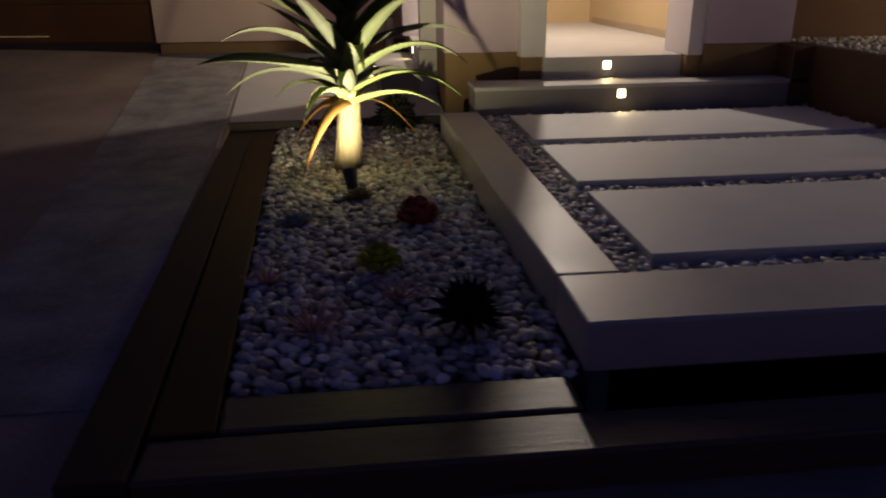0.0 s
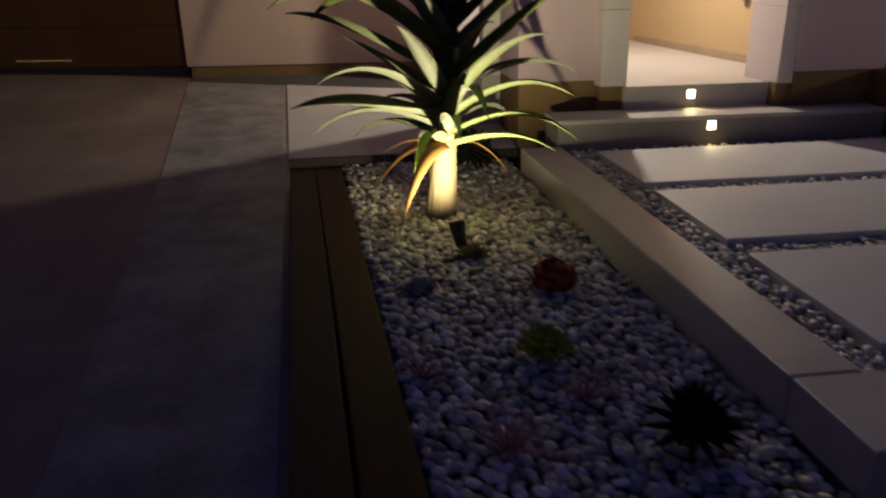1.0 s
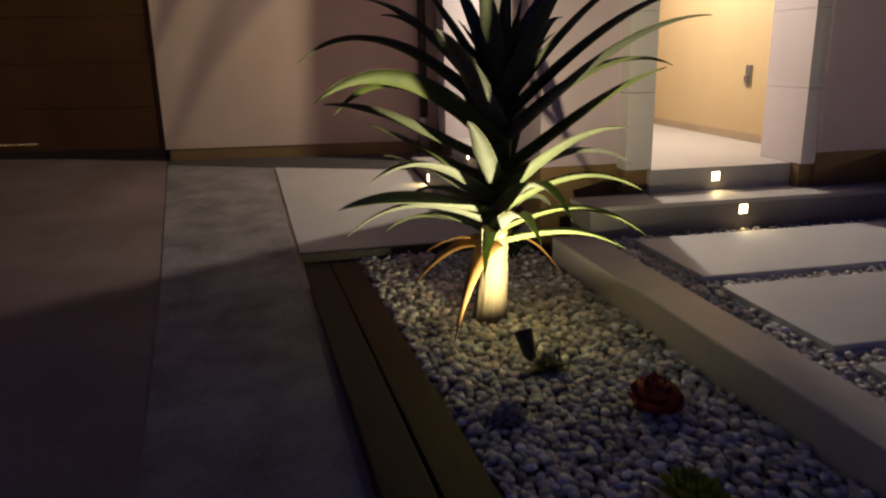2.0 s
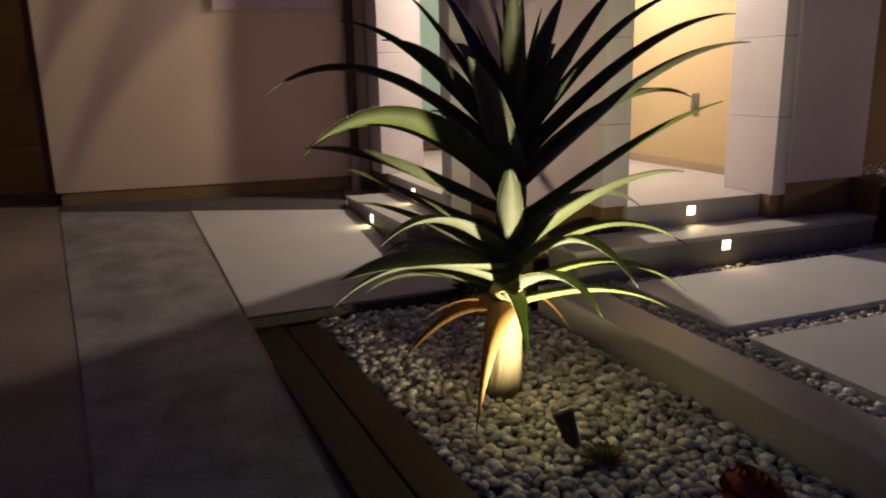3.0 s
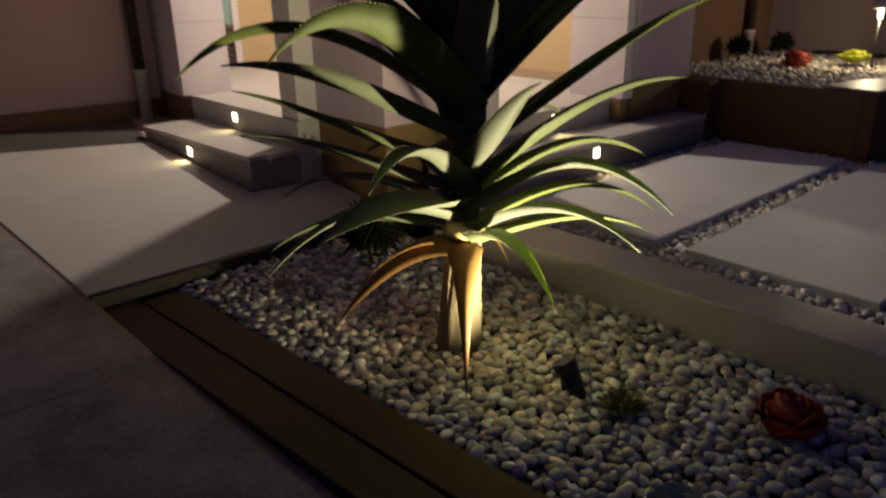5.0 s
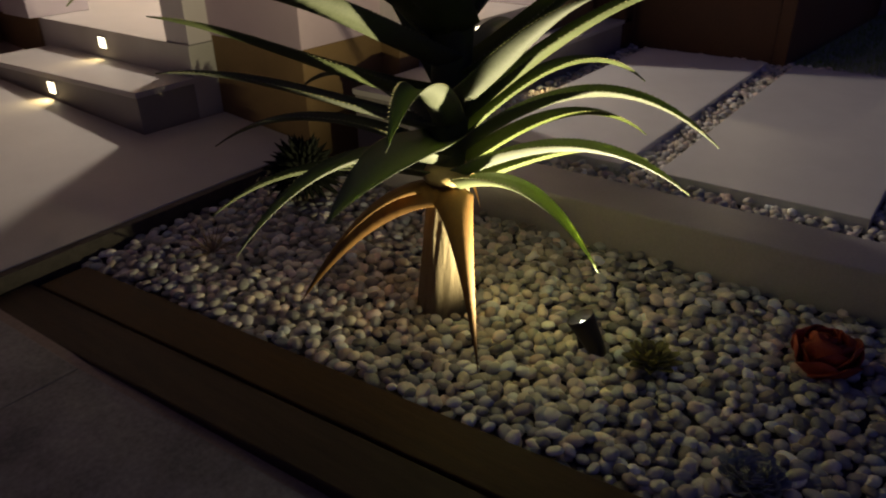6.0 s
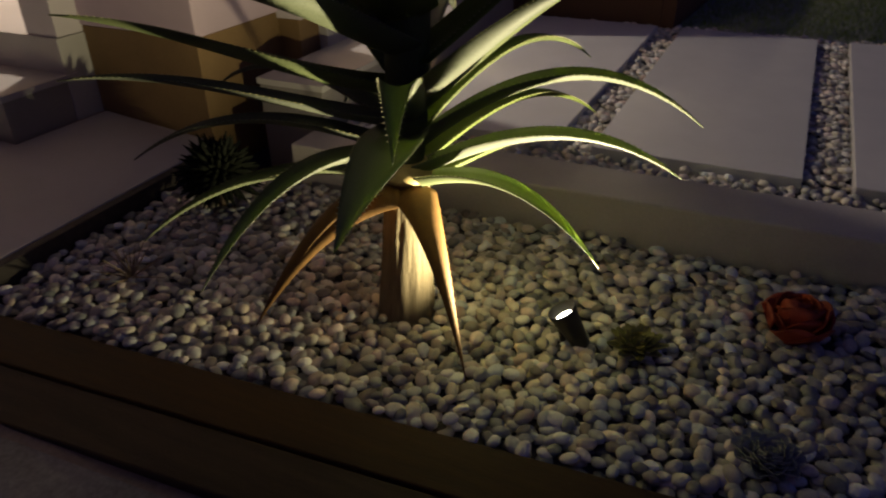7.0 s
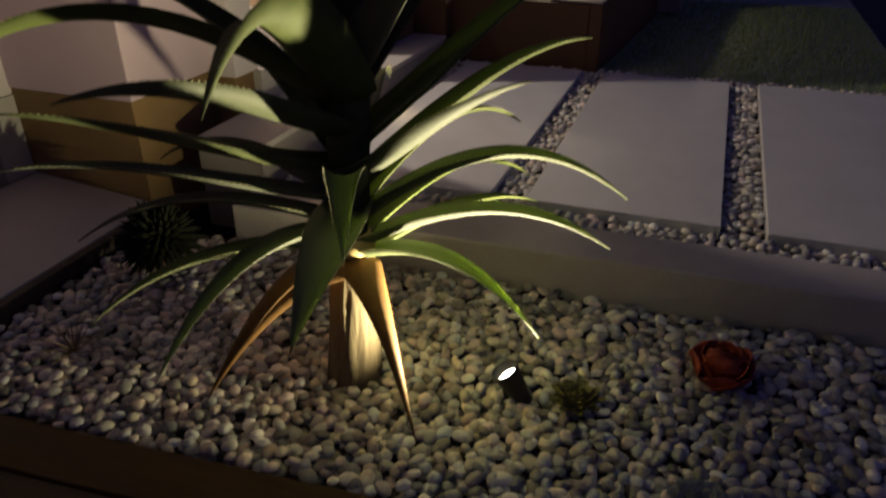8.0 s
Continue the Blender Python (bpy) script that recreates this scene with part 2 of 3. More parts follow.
def tube(points, radii, n=10, bm=None):
    bm = bm or bmesh.new()
    rings = []
    for k, p in enumerate(points):
        p = Vector(p)
        d = (Vector(points[min(k + 1, len(points) - 1)]) - Vector(points[max(k - 1, 0)])).normalized()
        u = d.orthogonal().normalized() if abs(d.z) < 0.9 else (d.cross(Vector((0, 1, 0)))).normalized()
        v = d.cross(u)
        r = radii[k] if isinstance(radii, (list, tuple)) else radii
        rings.append([bm.verts.new(p + r * (math.cos(2 * math.pi * i / n) * u + math.sin(2 * math.pi * i / n) * v)) for i in range(n)])
    for a, b in zip(rings, rings[1:]):
        for i in range(n):
            bm.faces.new((a[i], a[(i + 1) % n], b[(i + 1) % n], b[i]))
    bm.faces.new(rings[0][::-1])
    bm.faces.new(rings[-1])
    return bm


def setting(name, bm, material, label, category, smooth=False):
    return tagged(part(name, bm, material, None, "", smooth), label, category, "", "structure")


def drive_z(x, y):
    return -0.05 + 0.087 * (y - 6.6) if y > 5.0 else -0.189 - 0.03 * (5.0 - y)


# ---- ground ----
setting("ground", box(-60, 60, -60, 60, -1.6, -0.95, 0), M_GROUND, "dark bare ground round the plot", "ground")
setting("driveway", prism([(-9, -5), (4.2, -5), (4.2, 0.945), (-1.985, 0.945), (-2.285, 5.0), (-9, 5.0)], -1.2, drive_z, 0), M_DRIVE, "stained grey brown concrete driveway below the bed", "driveway")
setting("driveway_ramp", prism([(-9, 5.001), (-2.285, 5.001), (-2.345, 5.745), (-0.45, 5.805), (-0.45, 12), (-9, 12)], -1.2, lambda x, y: -0.05 + 0.087 * (y - 6.6), 0), M_DRIVE, "stained concrete ramp rising to the garage", "driveway")
pv = thing("pavement", (0, 0, 0), "pale concrete paving beside the side steps", "pavement")
pv["kind"] = "structure"
part("paving_slab", prism([(-2.35, 5.76), (-0.45, 5.81), (-0.45, 6.58), (-1.02, 6.58), (-1.10, 8.12), (-2.57, 8.56)], lambda x, y: drive_z(x, y) - 0.05, lambda x, y: drive_z(x, y) + 0.010, 0.006), M_PAVE, pv)
part("concrete_panel", prism([(-2.80, 1.50), (-2.07, 1.50), (-2.325, 4.995), (-3.235, 4.995)], lambda x, y: drive_z(x, y) - 0.05, lambda x, y: drive_z(x, y) + 0.006, 0.0), M_CONC, pv, "patchy grey concrete panel")
part("concrete_panel", prism([(-3.235, 5.002), (-2.325, 5.002), (-2.605, 8.56), (-3.75, 8.95)], lambda x, y: drive_z(x, y) - 0.05, lambda x, y: drive_z(x, y) + 0.006, 0.004), M_CONC, pv, "patchy grey concrete panel")
part("dark_strip", prism([(-1.12, 8.15), (-0.95, 8.98), (-3.76, 9.14), (-3.76, 8.97), (-2.60, 8.59)], lambda x, y: drive_z(x, y) - 0.05, lambda x, y: drive_z(x, y) + 0.008, 0.003), M_GROUND, pv, "dark concrete strip at the foot of the wall")

# ---- slab walk ----
SLABS = ((1.935, 2.854), (3.05, 3.955), (4.135, 5.06))
setting("walk_base", box(-0.30, 2.70, 1.5, 5.33, -0.8, -0.075, 0), M_SOIL, "dark bedding under the pebble joints", "ground")
sw = thing("slab_walk", (0, 0, 0), "large grey porcelain slabs set in pebbles", "stepping slab")
sw["kind"] = "structure"
for ya, yb in SLABS:
    part("slab", box(0.0, 2.50, ya, yb, -0.07, 0.0, 0.005), M_SLAB, sw)
cap = thing("low_wall", (0, 0, 0), "low rendered garden wall with a smooth flat cap", "garden wall")
part("side_cap", prism([(-0.437, 1.775), (-0.181, 1.775), (-0.225, 5.27), (-0.540, 5.27)], -0.42, 0.0, 0.010), M_CAP, cap)
part("front_cap", prism([(-0.435, 1.360), (3.8, 1.360), (3.8, 1.771), (-0.437, 1.771)], -0.185, 0.0, 0.012), M_CAP, cap)
part("footing", prism([(-0.40, 1.50), (3.8, 1.50), (3.8, 1.74), (-0.40, 1.74)], -0.8, -0.185, 0), M_CAP, cap)

# ---- planting bed edge ----
bed = thing("timber_edging", (0, 0, 0), "dark stained timber sleepers edging the gravel bed", "timber edging")
part("sleeper", prism([(-1.792, 1.145), (-1.600, 1.145), (-1.935, 5.64), (-2.135, 5.64)], -0.5, -0.172, 0.006), M_WOOD, bed)
part("sleeper", prism([(-1.985, 0.95), (-1.796, 0.95), (-2.139, 5.70), (-2.340, 5.70)], -0.5, -0.178, 0.008), M_WOOD, bed)
part("sleeper", prism([(-1.592, 1.150), (-0.492, 1.150), (-0.492, 1.346), (-1.607, 1.346)], -0.5, -0.178, 0.012), M_WOOD_X, bed)
part("sleeper", prism([(-1.790, 0.945), (3.8, 0.945), (3.8, 1.140), (-1.790, 1.140)], -0.55, -0.183, 0.012), M_WOOD_X, bed)
part("back_board", prism([(-2.345, 5.705), (-0.45, 5.755), (-0.45, 5.805), (-2.345, 5.755)], -0.5, -0.112, 0.005), M_WOOD, bed)
setting("bed_soil", prism([(-1.60, 1.34), (-0.43, 1.34), (-0.53, 5.74), (-1.94, 5.64)], -0.6, -0.21, 0), M_SOIL, "dark soil under the gravel", "soil")

# ---- house ----
H = 3.3
FLOOR = 0.385
setting("floor_porch", prism([(0.40, 5.645), (1.645, 5.645), (1.645, 6.07), (2.4, 6.07), (2.4, 10.3), (-0.615, 10.3), (-0.615, 6.61), (-0.44, 6.61), (-0.44, 6.92), (0.26, 6.92), (0.26, 6.05), (0.40, 6.05)], -0.3, FLOOR, 0.004), M_STEP, "pale tiled porch floor", "floor")
fs = thing("front_step", (0, 0, 0), "pale tiled entrance step, riser coloured darker for shade", "step")
part("tread", box(-0.26, 2.60, 5.250, 5.655, 0.167, 0.200, 0.004), M_STEP, fs)
part("riser", box(-0.25, 2.59, 5.263, 5.645, -0.3, 0.167, 0.002), M_RISER_SHADE, fs)
ss = thing("side_step", (0, 0, 0), "pale tiled side step, riser coloured darker for shade", "step")
part("tread", prism([(-1.01, 6.60), (-0.545, 6.60), (-0.545, 8.28), (-1.095, 8.28)], 0.165, 0.200, 0.004), M_STEP, ss)
part("riser", prism([(-0.998, 6.615), (-0.555, 6.615), (-0.555, 8.27), (-1.083, 8.27)], -0.3, 0.165, 0.002), M_RISER_SHADE, ss)

# corner block between the two openings
wb = thing("wall_corner", (0, 0, 0), "lilac painted corner wall block over a tan plinth", "wall")
wb["kind"] = "structure"
part("wall_face", box(-0.445, 0.265, 5.83, 6.90, 0.42, H, 0.006), M_WALL, wb)
part("plinth", box(-0.437, 0.255, 5.84, 6.90, -0.3, 0.418, 0.006), M_PLINTH, wb)


def pier(name, x0, x1, y0, y1, z0):
    p = thing(name, ((x0 + x1) / 2, (y0 + y1) / 2, z0), "pale tiled square pier beside the porch opening", "pier", "porch piers")
    hx, hy = (x1 - x0) / 2, (y1 - y0) / 2
    z = 0.0
    while z < H - z0:
        top = min(z + 0.60, H - z0)
        part("facing_tile", box(-hx, hx, -hy, hy, z, top - 0.003, 0.002), M_COL, p)
        z = top
    return p


pier("entrance_pier", 0.205, 0.425, 5.68, 6.02, FLOOR + 0.002)
pier("entrance_pier", 1.645, 1.774, 5.53, 6.06, FLOOR + 0.002)
pier("entrance_pier", -0.60, -0.13, 6.62, 6.845, FLOOR + 0.002)
pier("entrance_pier", -0.690, -0.24, 8.34, 8.72, FLOOR + 0.002)
setting("plinth_1", box(0.215, 0.415, 5.70, 6.0, 0.0, FLOOR, 0.003), M_PLINTH, "tan plinth under the pier", "plinth")
setting("plinth_4", box(1.778, 2.545, 5.53, 6.05, 0.0, 0.476, 0.003), M_PLINTH, "tan plinth under the front wall", "plinth")
setting("plinth_2", box(1.649, 1.774, 5.55, 6.05, 0.0, FLOOR, 0.003), M_PLINTH, "tan plinth under the pier and wall", "plinth")
setting("plinth_3", box(-0.640, -0.30, 8.36, 9.0, -0.2, 0.383, 0.003), M_PLINTH, "tan plinth beside the side steps", "plinth")

wf = thing("wall_front", (0, 0, 0), "lilac painted front wall over a tan plinth", "wall")
wf["kind"] = "structure"
part("wall_face", prism([(1.777, 5.51), (2.56, 5.51), (2.56, 6.06), (1.777, 6.06)], 0.478, H, 0.006), M_WALL, wf)
setting("wall_hall", box(2.17, 2.4, 6.063, 10.3, FLOOR, H, 0.003), M_HALL, "warm yellow painted hall wall", "wall")
setting("baseboard_1", box(2.152, 2.169, 6.066, 10.1, FLOOR + 0.002, FLOOR + 0.08, 0.003), M_BASE, "brown tile skirting along the hall wall", "baseboard")
setting("wall_hall_back", box(-0.7, 2.4, 10.3, 10.5, 0.0, H, 0.003), M_HALL, "warm yellow painted back wall of the porch", "wall")
setting("wall_side", box(-0.655, -0.26, 8.724, 10.5, 0.386, H, 0.004), M_WALL, "lilac painted side wall", "wall")
setting("ceiling", box(-0.92, 2.4, 5.5, 10.5, 2.80, 2.95, 0.0), M_CEIL, "white porch ceiling", "ceiling")
setting("roof", box(-9.5, 6, 5.45, 14, H, H + 0.2, 0.0), M_WALL, "flat roof slab over the house", "roof")

wl = thing("wall_left", (0, 0, 0), "warm rendered house wall over a tan plinth", "wall")
wl["kind"] = "structure"
part("wall_face", prism([(-3.78, 9.13), (-0.660, 8.925), (-0.660, 9.30), (-3.78, 9.5)], 0.308, H, 0.005), M_WALL_WARM, wl)
part("plinth", prism([(-3.74, 9.14), (-0.660, 8.938), (-0.660, 9.30), (-3.74, 9.5)], -0.2, 0.305, 0.005), M_PLINTH, wl)

# garage
gd = thing("garage_door", (0, 0, 0), "dark brown sectional garage door, closed", "garage door")
for k in range(6):
    part("door_panel", prism([(-8.9, 10.27), (-3.80, 9.33), (-3.80, 9.37), (-8.9, 10.31)], 0.28 + 0.5 * k, 0.776 + 0.5 * k, 0.002), M_GARAGE, gd)
part("bottom_rail", prism([(-8.9, 10.25), (-3.80, 9.31), (-3.80, 9.33), (-8.9, 10.27)], 0.16, 0.30, 0.003), M_PIPE_DARK, gd)
setting("door_light_gap", prism([(-5.95, 9.700), (-5.25, 9.572), (-5.25, 9.577), (-5.95, 9.705)], 0.381, 0.3835, 0), M_GAP, "thin line of light under the garage door", "light")
setting("wall_garage", prism([(-9.2, 10.6), (-3.7, 9.52), (-3.7, 9.8), (-9.2, 10.9)], -0.2, H, 0), M_WALL_WARM, "wall behind the garage door", "wall")

# recess to the right of the front wall
setting("wall_recess", box(2.564, 5.15, 6.08, 6.3, 0.0, H, 0.004), M_WALL_BROWN, "brown rendered recessed wall", "wall")
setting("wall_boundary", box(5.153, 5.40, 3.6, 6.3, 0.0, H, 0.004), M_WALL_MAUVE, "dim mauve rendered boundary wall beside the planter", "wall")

rp = thing("raised_planter", (0, 0, 0), "raised brown planter box filled with pebbles", "planter")
part("side_wall", prism([(2.62, 4.14), (2.71, 4.14), (2.71, 6.07), (2.565, 6.07), (2.45, 5.505), (2.45, 5.25), (2.62, 5.25)], -0.3, 0.47, 0.006), M_PLANTER, rp)
part("front_wall", prism([(2.622, 4.04), (5.15, 3.83), (5.15, 3.93), (2.622, 4.138)], -0.3, 0.47, 0.006), M_PLANTER, rp)
part("corner_cap", prism([(2.63, 4.05), (3.35, 3.99), (3.55, 4.20), (3.10, 4.40), (2.70, 4.46)], 0.474, 0.49, 0.004), M_CAP, rp)
setting("planter_soil", prism([(2.714, 4.133), (5.15, 3.935), (5.15, 6.07), (2.714, 6.07)], -0.3, 0.435, 0), M_SOIL, "soil under the planter pebbles", "soil")
setting("lawn_base", prism([(2.70, 1.775), (8, 1.775), (8, 3.60), (2.70, 4.03)], -0.5, -0.045, 0), M_GRASS, "green thatch under the turf", "ground")

# ---- light fittings ----
def step_light(x, y, z, rz):
    s = thing("step_light", (x, y, z), "small square recessed step light, lit", "step light", "step lights", rz)
    part("bezel", box(-0.042, 0.042, -0.006, 0.02, -0.042, 0.042, 0.003), M_STEEL, s)
    part("lens", box(-0.034, 0.034, -0.010, -0.005, -0.034, 0.034, 0.002), M_LENS, s, "glowing warm white lens")
    return s


for x, y, z, rz in ((0.983, 5.262, 0.119, 0), (0.968, 5.644, 0.310, 0), (-1.043, 7.48, 0.107, -90), (-0.616, 7.55, 0.300, -90)):
    step_light(x, y, z, rz)
    out = Vector((0, -1, 0)) if rz == 0 else Vector((-1, 0, 0))
    eye = Vector((x, y, z)) + out * 0.022
    throw = lamp("step_lamp", "SPOT", 2.2, (1.0, 0.74, 0.34), look(eye, eye + out * 0.12 + Vector((0, 0, -0.12))), 0.02)
    throw.data.spot_size, throw.data.spot_blend = radians(95), 0.8

cl = thing("ceiling_light", (PORCH[0], PORCH[1], 2.80), "round flush ceiling light, lit", "ceiling light")
part("rim", lathe([(0.09, -0.02), (0.10, -0.012), (0.10, 0.0)], 28), M_PIPE_WHITE, cl)
part("diffuser", lathe([(0.055, -0.050), (0.080, -0.040), (0.085, -0.021)], 28), M_DISC, cl)


def garden_spot(at, aim, label):
    s = thing("garden_spotlight", at, label, "garden light")
    turn = (Vector(aim) - Vector(at)).to_track_quat("Z", "Y").to_matrix().to_4x4()
    body = lathe([(0.018, -0.150), (0.027, -0.143), (0.031, -0.12), (0.041, -0.04), (0.047, 0.0), (0.048, 0.012), (0.045, 0.012), (0.040, -0.030)], 28)
    body.transform(turn)
    part("housing", body, M_BLACK, s, "", True)
    lens = lathe([(0.037, -0.0285), (0.038, -0.024)], 24)
    lens.transform(turn)
    part("lens", lens, M_LENS_HOT, s, "glowing glass lens")
    part("spike", tube([(0, 0, -0.07), (0, -0.01, -0.12), (0, -0.01, -0.28)], [0.012, 0.010, 0.004], 8), M_BLACK, s)
    return s


garden_spot(SPOT, SPOT_AIM - Vector((0, 0, 0.20)), "black spike garden spotlight tilted at the aloe")
stake = thing("garden_stake_light", tuple(STAKE), "stake garden light with a white shade in the raised planter", "garden light")
part("stake", tube([(0, 0, -0.10), (0, 0, 0.2), (0.004, 0, 0.56)], [0.005, 0.011, 0.010], 10), M_BLACK, stake, "", True)
part("bulb", lathe([(0.013, 0.45), (0.018, 0.46), (0.018, 0.53), (0.012, 0.545)], 16), M_LENS, stake, "glowing bulb", True)
part("shade", lathe([(0.075, 0.535), (0.077, 0.54), (0.045, 0.60), (0.016, 0.64), (0.014, 0.64), (0.042, 0.597), (0.070, 0.541)], 28), M_PIPE_WHITE, stake, "white cone shade", True)

# ---- fixtures on walls ----
ic = thing("wall_switch", (2.168, 7.10, 1.03), "grey steel wall plate on the yellow hall wall", "wall plate")
part("plate", box(-0.018, 0.0, -0.045, 0.045, -0.10, 0.10, 0.004), M_STEEL, ic)
part("knob", box(-0.05, -0.018, -0.02, 0.02, -0.06, 0.0, 0.005), M_STEEL, ic)


def downpipe(x, y, z0, zc, label):
    d = thing("downpipe", (x, y, z0), label, "downpipe", "downpipes")
    part("shoe", lathe([(0.052, 0), (0.052, zc - z0), (0.058, zc - z0), (0.058, zc - z0 + 0.03)], 20), M_PIPE_WHITE, d, "white plastic lower sleeve", True)
    part("pipe", lathe([(0.046, zc - z0 + 0.02), (0.046, H - z0)], 20), M_PIPE_DARK, d, "", True)
    for z in (1.2, 2.4):
        part("clip", lathe([(0.052, z), (0.052, z + 0.03)], 20), M_PIPE_DARK, d)


downpipe(-0.835, 8.872, 0.12, 0.555, "dark brown downpipe with a white foot")
downpipe(4.55, 6.01, 0.44, 0.70, "dark brown downpipe with a white foot in the planter")
mb = thing("meter_box", (-1.57, 8.98, 2.035), "pale meter box panel on the house wall", "meter box", "", -3.9)
part("door", box(-0.60, 0.60, -0.035, 0.0, 0.0, 0.9, 0.008), M_WALL, mb)
part("lip", box(-0.615, 0.615, -0.045, 0.0, -0.014, 0.0, 0.003), M_WALL, mb)
dr = thing("door_1", (0.34, 10.28, FLOOR), "glazed porch door with a teal curtain behind", "door")
part("door_frame", box(-0.50, -0.42, -0.06, 0.0, 0.0, 2.1, 0.004), M_COL, dr)
part("door_frame", box(0.42, 0.50, -0.06, 0.0, 0.0, 2.1, 0.004), M_COL, dr)
part("door_frame", box(-0.42, 0.42, -0.06, 0.0, 2.02, 2.1, 0.004), M_COL, dr)
part("curtain", box(-0.42, 0.42, -0.03, -0.01, 0.45, 2.02, 0.0), M_TEAL, dr)
for k in range(6):
    part("louvre", box(-0.42, 0.42, -0.045, -0.02, 0.02 + 0.07 * k, 0.065 + 0.07 * k, 0.003), M_PIPE_DARK, dr)


# ---- tree aloe ----
AXIS_LOW, AXIS_TOP = Vector((-1.285, 4.255, -0.22)), Vector((-1.216, 4.222, 1.455))


def axis(z):
    k = (z - 0.30) / (AXIS_TOP.z - 0.30)
    neck = Vector((-1.248, 4.251, 0.30))
    if k < 0:
        s = (z - AXIS_LOW.z) / (0.30 - AXIS_LOW.z)
        return AXIS_LOW.lerp(neck, s)
    return neck.lerp(AXIS_TOP, k)


def leaf_mesh(base, ctrl, tip, width, thick, teeth=True, n=18, twist=0.0, hang=False, droop=1.0):
    """A channelled, tapering leaf along a curve from its base to its tip, toothed along both margins."""
    bm = bmesh.new()
    base, ctrl, tip = Vector(base), Vector(ctrl), Vector(tip)
    rows, edge = [], []
    flat = Vector((tip.x - base.x, tip.y - base.y, 0)).normalized()
    side0 = Vector((-flat.y, flat.x, 0))
    for k in range(n + 1):
        t = k / n
        p = base * (1 - t) ** 2 + ctrl * 2 * t * (1 - t) + tip * t * t
        p.z += 0.28 * (tip - base).length * t * t * (1 - t) * droop
        d = ((ctrl - base) * (1 - t) + (tip - ctrl) * t + Vector((0, 0, 0.14 * (tip - base).length * (2 * t - 3 * t * t) * droop))).normalized()
        s = (side0 - d * side0.dot(d)).normalized()
        up = s.cross(d)
        if up.dot(Vector((0, 0, 1))) < 0 and not hang:
            up = -up
        a = twist * t
        s, up = s * math.cos(a) + up * math.sin(a), up * math.cos(a) - s * math.sin(a)
        w = (width * (0.45 * (1 - t) ** 2 + 0.55 * (1 - t ** 1.5)) if hang else width * (1.0 + 0.12 * t) * (1 - t ** 2.1)) if t < 0.999 else 0.0015
        w = max(w, 0.0015) / 2
        h = thick * (1 - 0.85 * t)
        cup = w * 0.44
        sec = []
        for u, top, bot in ((-1.0, 1.0, 0.86), (-0.55, 0.30, 0.0), (0.0, 0.0, -0.45), (0.55, 0.30, 0.0), (1.0, 1.0, 0.86)):
            sec.append((p + s * u * w + up * (cup * (top - 0.4)), p + s * u * w + up * (cup * (top - 0.4) - h * (1 - 0.75 * abs(u)))))
        ring = [bm.verts.new(a_) for a_, _ in sec] + [bm.verts.new(b_) for _, b_ in reversed(sec)]
        rows.append(ring)
        edge.append((sec[0][0], sec[4][0], s, d, w))
    m = len(rows[0])
    for a, b in zip(rows, rows[1:]):
        for i in range(m):
            bm.faces.new((a[i], a[(i + 1) % m], b[(i + 1) % m], b[i]))
    bm.faces.new(rows[0][::-1])
    bm.faces.new(rows[-1])
    body, bm = bm, bmesh.new()
    if teeth:
        steps = int((tip - base).length / 0.018)
        for j in range(2, steps - 2):
            t = j / steps * n
            k = min(int(t), n - 1)
            f = t - k
            for q, sg in ((0, -1), (1, 1)):
                p = edge[k][q].lerp(edge[k + 1][q], f)
                s, d, w = edge[k][2] * sg, edge[k][3], edge[k][4]
                if w < 0.004:
                    continue
                z = s.cross(d) * 0.0016
                vs = [bm.verts.new(p - d * 0.003 + z), bm.verts.new(p + d * 0.003 + z), bm.verts.new(p - z), bm.verts.new(p + s * 0.0065 + d * 0.004)]
                for tri in ((0, 1, 3), (1, 2, 3), (2, 0, 3)):
                    bm.faces.new([vs[i] for i in tri])
    return body, bm


aloe = thing("tree_aloe", tuple(AXIS_LOW), "tall tree aloe lit from below with arching toothed leaves", "aloe")


def under(name, bm, material, label="", smooth=True):
    bm.transform(Matrix.Translation(-AXIS_LOW))
    return part(name, bm, material, aloe, label, smooth)


trunk = bmesh.new()
rings = []
for k in range(29):
    z = -0.24 + 0.56 * k / 28
    c = axis(z)
    r0 = 0.106 - 0.036 * min(1, (k / 28) ** 0.75) + (0.012 if k < 2 else 0) + (0.003 if k in (12, 18, 24) else 0)
    ring = []
    for i in range(84):
        a = 2 * math.pi * i / 84
        r = r0 * (1 + 0.05 * noise.noise((3 * math.cos(a), 3 * math.sin(a), z * 3)) + 0.03 * noise.noise((9 * math.cos(a), 9 * math.sin(a), z * 5)) + 0.035 * noise.noise((26 * math.cos(a), 26 * math.sin(a), z * 9)))
        ring.append(trunk.verts.new((c.x + r * math.cos(a), c.y + r * math.sin(a), z)))
    rings.append(ring)
for a, b in zip(rings, rings[1:]):
    for i in range(84):
        trunk.faces.new((a[i], a[(i + 1) % 84], b[(i + 1) % 84], b[i]))
trunk.faces.new(rings[-1])
trunk.faces.new(rings[0][::-1])
under("trunk", trunk, M_TRUNK, "pale fibrous trunk swelling at the base")
under("stem", tube([tuple(axis(z)) for z in (0.30, 0.5, 0.8, 1.05, 1.2, 1.3)], [0.050, 0.064, 0.070, 0.066, 0.05, 0.02], 16), M_LEAF)
under("collar", lathe([(0.058, 0.0), (0.071, 0.016), (0.072, 0.045), (0.060, 0.075)], 20, None, tuple(axis(0.27))), M_DRY, "orange dried leaf sheath")
